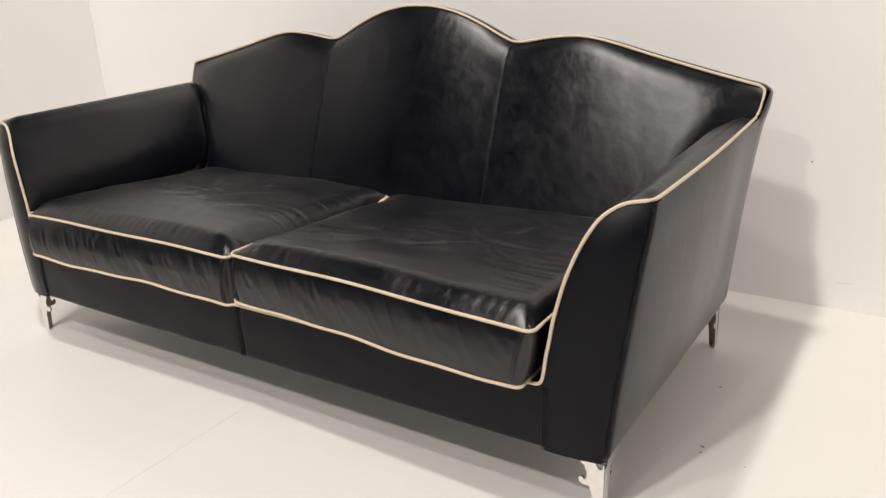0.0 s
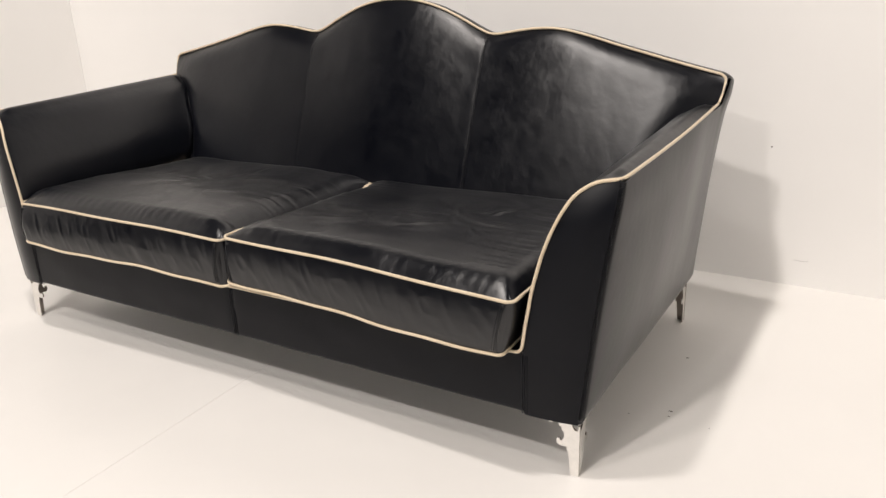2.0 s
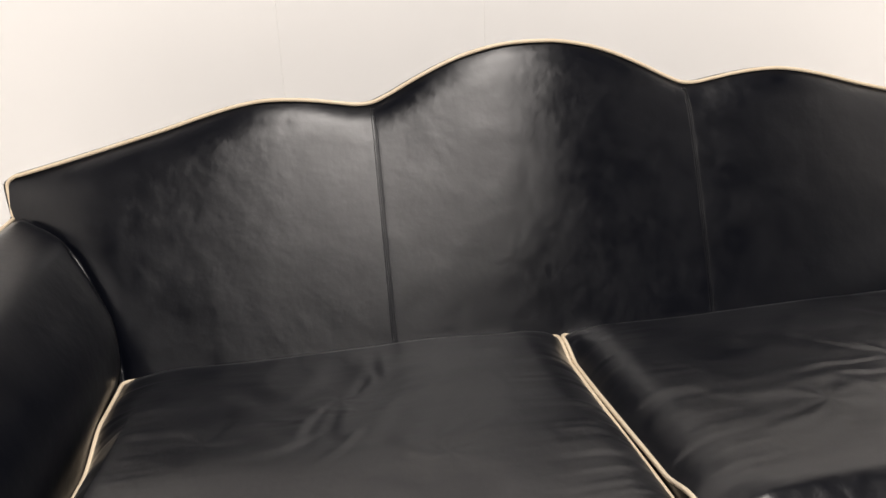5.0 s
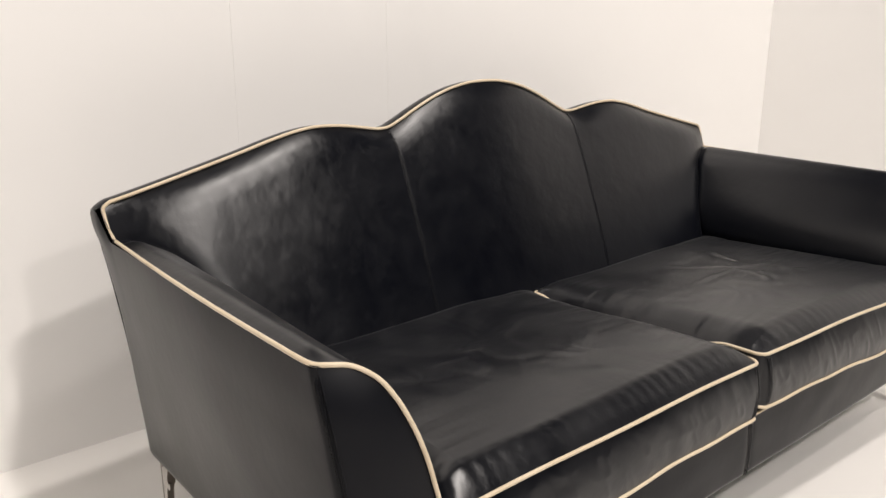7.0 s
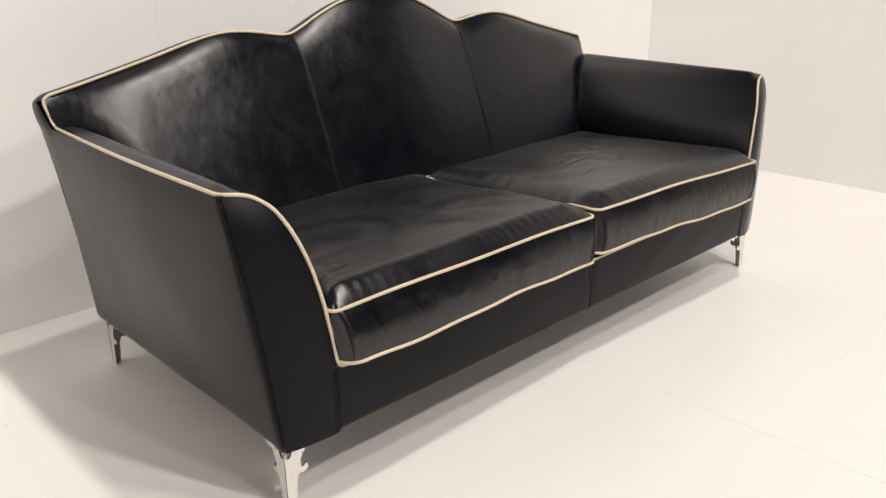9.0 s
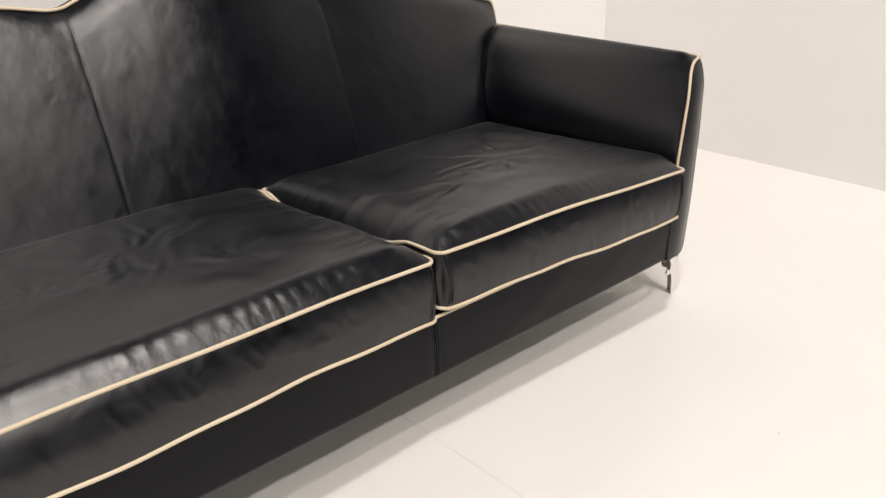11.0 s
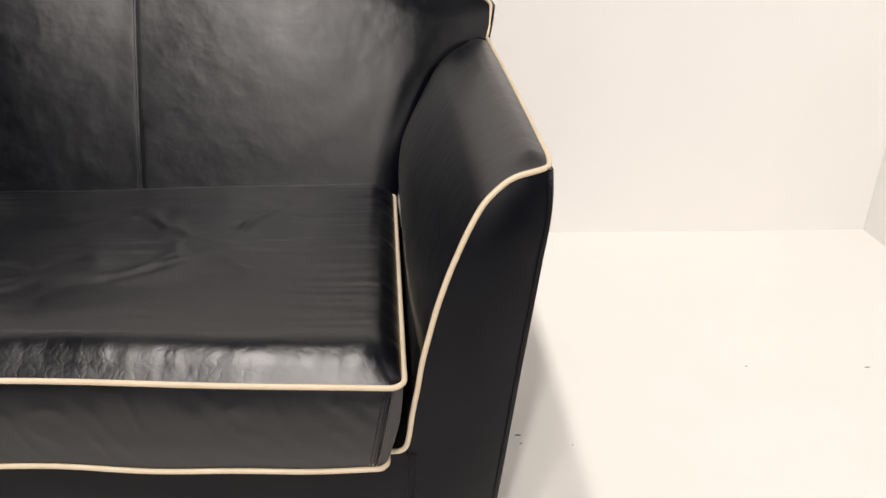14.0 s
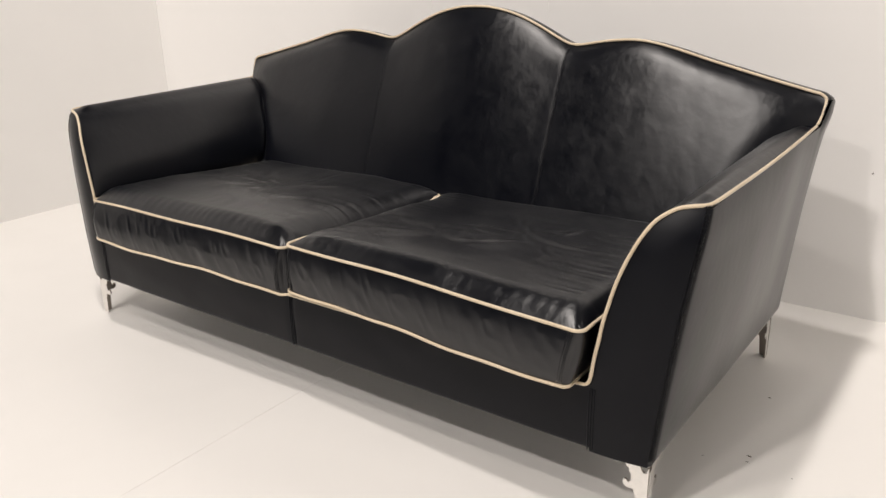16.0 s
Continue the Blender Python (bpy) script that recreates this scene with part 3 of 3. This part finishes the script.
        crown = crown + deep * (np.cos(3 * way) + 0.5 * np.cos(7 * way + 1)) * far * np.exp(-(far**2))
    for hx, hy, start, step, count, reach, deep in creases:
        for i in range(count):
            a = start + step * i + 0.25 * math.sin(2.7 * i + seed)
            long = reach * (0.75 + 0.25 * math.cos(3.1 * i + 1))
            along = (x - hx) * math.cos(a) + (y - hy) * math.sin(a)
            off = (y - hy) * math.cos(a) - (x - hx) * math.sin(a) + 0.010 * value_noise(x * 14 + i, y * 14, seed + 20) - 0.4 * along**2 * math.sin(5.0 * i) + 0.032 * math.sin(4.3 * i + seed)
            share = np.clip((along - 0.02 - 0.03 * (i % 3)) / long, 0, 1)
            wide = 0.0065 + 0.006 * share
            crown = crown + deep * np.sin(np.pi * share) ** 1.3 * (np.exp(-((off / wide) ** 2)) - 0.6 * np.exp(-(((off - 1.8 * wide) / wide) ** 2)))
    z = edge_z(u, v, 0) + crown * live ** 0.3
    body = part("seat_cushion", sheet(np.stack([x, y, z], -1)), CUSHION, sofa, "loose boxed black leather seat cushion")

    # band round the four sides: one loop of the outline, from the front's left corner
    k = np.linspace(0, 1, 240, endpoint=False)
    lu = np.concatenate([k, np.ones(120), 1 - k, np.zeros(120)])
    kv = np.linspace(0, 1, 120, endpoint=False)
    lv = np.concatenate([np.zeros(240), kv, np.ones(240), 1 - kv])
    low = np.linspace(0, 1, 34)
    U, L = np.meshgrid(lu, low, indexing="ij")
    V, _ = np.meshgrid(lv, low, indexing="ij")
    bx, by = plan(U, V, L)
    bz = edge_z(U, V, L)
    cx, cy = (x0 + x1) / 2, -0.11
    nx, ny = np.where(V == 0, 0, np.where(V == 1, 0, np.sign(bx - cx))), np.where(V == 0, -1, np.where(V == 1, 1, 0))
    bulge = 0.011 * np.sin(np.pi * L) ** 0.8 * ease(np.minimum(U, 1 - U) / 0.025) * (V == 0) + 0.007 * np.sin(np.pi * L) ** 0.8 * (V > 0) * (V < 1)
    slant = value_noise(bx * 20 + 30 * bz * (0.6 + 0.4 * np.sin(5 * bx)), bz * 9, seed + 6)
    fine = 1 - 2 * np.abs(value_noise(bx * 44 + 20 * bz, bz * 26, seed + 7)) ** 0.8
    ends = np.sin(np.pi * L) ** 0.6
    bulge = bulge + (0.0021 * slant + 0.0008 * fine) * ends * (V == 0)
    band = np.stack([bx + nx * bulge, by + ny * bulge, bz], -1)
    part("boxing", sheet(band, True, True), CUSHION, body, "creased black leather cushion side")
    # piping loops
    ox, oy = plan(lu, lv, 0.0)
    loop = np.stack([ox, oy, edge_z(lu, lv, 0.0)], -1)
    grow = lambda g: g + np.stack([np.where(lv == 0, 0, np.where(lv == 1, 0, np.sign(g[:, 0] - cx))) * 0.002, np.where(lv == 0, -0.002, 0), 0 * lv], -1)  # noqa: E731
    part("piping", tube(grow(loop), PIPE, 10, True), CREAM, body, "cream leather piping round the top edge")
    ox, oy = plan(lu, lv, 1.0)
    loop = np.stack([ox, oy, edge_z(lu, lv, 1.0)], -1)
    part("piping", tube(grow(loop), PIPE, 10, True), CREAM, body, "cream leather piping round the bottom edge")
    # stitched corner seams at the front
    for e in (0.019 / (x1 - x0), 1 - 0.019 / (x1 - x0)):
        l = np.linspace(0.06, 0.94, 16)
        ex, ey = plan(np.full(16, e), np.zeros(16), l)
        line = np.stack([ex, ey - 0.0005 - 0.011 * np.sin(np.pi * l) ** 0.8 * ease(e / 0.025 if e < 0.5 else (1 - e) / 0.025), edge_z(np.full(16, e), np.zeros(16), l)], -1)
        part("seam", seam_welt(line, 0.005, 0.0012), BLACK, body, "stitched corner seam")
    return body


cushion(-0.869, -0.006, (-0.446, -0.444), (-0.474, -0.452), (0.426, 0.428), (0.309, 0.303), 31,
        [(-0.45, 0.00, 0.4, 0.16, 0.0022), (-0.30, -0.22, 1.3, 0.10, 0.0016), (-0.66, -0.10, 2.0, 0.10, 0.0016)],
        [(-0.40, -0.06, 0.6, 0.62, 7, 0.20, 0.0009)], -1)
cushion(0.006, 0.854, (-0.444, -0.474), (-0.454, -0.481), (0.439, 0.427), (0.317, 0.301), 47,
        [(0.50, -0.06, 0.2, 0.17, 0.0026), (0.64, 0.06, 1.0, 0.12, 0.0012), (0.30, -0.20, 2.2, 0.11, 0.0016)],
        [(0.555, -0.105, 1.2, 0.42, 8, 0.23, 0.0014), (0.575, -0.105, -1.2, 0.5, 4, 0.16, 0.0009)], 1)


# -- legs --
LEG = [(0.0000, 0.1300), (0.0000, 0.0600), (0.0007, 0.0000), (0.0205, 0.0000), (0.0235, 0.0300), (0.0262, 0.0590), (0.0300, 0.0625), (0.0295, 0.0690),
       (0.0335, 0.0720), (0.0390, 0.0705), (0.0460, 0.0705), (0.0525, 0.0745), (0.0550, 0.0815), (0.0525, 0.0885), (0.0465, 0.0890), (0.0450, 0.0845),
       (0.0410, 0.0835), (0.0370, 0.0920), (0.0372, 0.1060), (0.0430, 0.1115), (0.0415, 0.1185), (0.0490, 0.1210), (0.0505, 0.1270), (0.0590, 0.1300),
       (0.0640, 0.1250), (0.0720, 0.1240), (0.0790, 0.1300), (0.0800, 0.1380), (0.0740, 0.1440), (0.0635, 0.1460), (0.0440, 0.1410), (0.0300, 0.1300),
       (0.0240, 0.1355), (0.0187, 0.1300), (0.0144, 0.1210), (0.0094, 0.1170), (0.0036, 0.1190), (0.0022, 0.1300)]


def plate(axis, sx, sy, thick=0.0045):
    """A scroll-cut plate that runs inwards from the corner along x or y; its outer face comes first."""
    v = []
    for d in (0, thick):
        for a, z in LEG:
            v.append((-sx * a, -sy * d, z) if axis == "x" else (-sx * (d + 0.0005), -sy * (0.85 * a + 0.0047), z))
    n = len(LEG)
    faces = [tuple(range(n)), tuple(range(n, 2 * n))[::-1]]
    faces += [(k, k + n, (k + 1) % n + n, (k + 1) % n) for k in range(n)]
    return v, faces if (axis == "x") == (sx * sy > 0) else [f[::-1] for f in faces]


for sx in (-1, 1):
    for sy, y in ((-1, -0.408), (1, 0.492)):
        leg = tagged(new("leg"), label="scroll-cut polished metal leg with dark cut edges and shade-coloured inner faces")
        leg.parent = sofa
        leg.location = (sx * 0.984, y, 0)
        for axis in "xy":
            ob = part("plate", plate(axis, sx, sy), CHROME, leg, "", False)
            # edges dark from cutting, inner faces darkened to stand in for shade
            ob.data.materials.append(TARNISH_SHADE)
            for face in list(ob.data.polygons)[1:]:
                face.material_index = 1


# ---- small marks on wall and floor ----
def mark(name, place, size, flat, label, seed):
    rnd = random.Random(seed)
    ring = [size * rnd.uniform(0.5, 1.2) for _ in range(9)]
    v = []
    for k, r in enumerate(ring):
        a = 2 * math.pi * k / 9
        p = (r * math.cos(a), 0.45 * r * math.sin(a))
        v.append((p[0], p[1], 0) if flat == "z" else (0.5 * p[0], 0, 1.2 * p[1]))
    v.append((0, 0, 0.0012) if flat == "z" else (0, -0.0012, 0))
    faces = [(k, (k + 1) % 9, 9) for k in range(9)]
    ob = new(name, mesh_of(name, v, faces, SPECK))
    ob.location = place
    return tagged(ob, label, "dirt mark", "specks of dirt", "")


mark("wall_mark", (1.128, WALL_Y - 0.0005, 0.473), 0.006, "y", "small dark scuff on the white wall", 1)
for k, (x, y, r) in enumerate([(1.938, 0.159, 0.006), (1.656, 0.173, 0.0045), (1.057, 0.249, 0.006), (1.091, -0.050, 0.006), (1.093, -0.075, 0.004),
                               (1.195, -0.084, 0.003), (1.001, -0.107, 0.0025), (0.55, -0.95, 0.003), (-1.31, 0.35, 0.003)]):
    mark("floor_speck", (x, y, 0.0004), r, "z", "tiny dark speck of dirt on the white floor", k + 2)
# a fine scratch low on the wall
scratch = tagged(new("wall_scratch", mesh_of("wall_scratch", *tube([(1.236, WALL_Y, 0.092), (1.256, WALL_Y, 0.090), (1.282, WALL_Y, 0.093)], 0.0004, 6), SPECK)),
                 "faint thin scratch low on the white wall", "scratch")
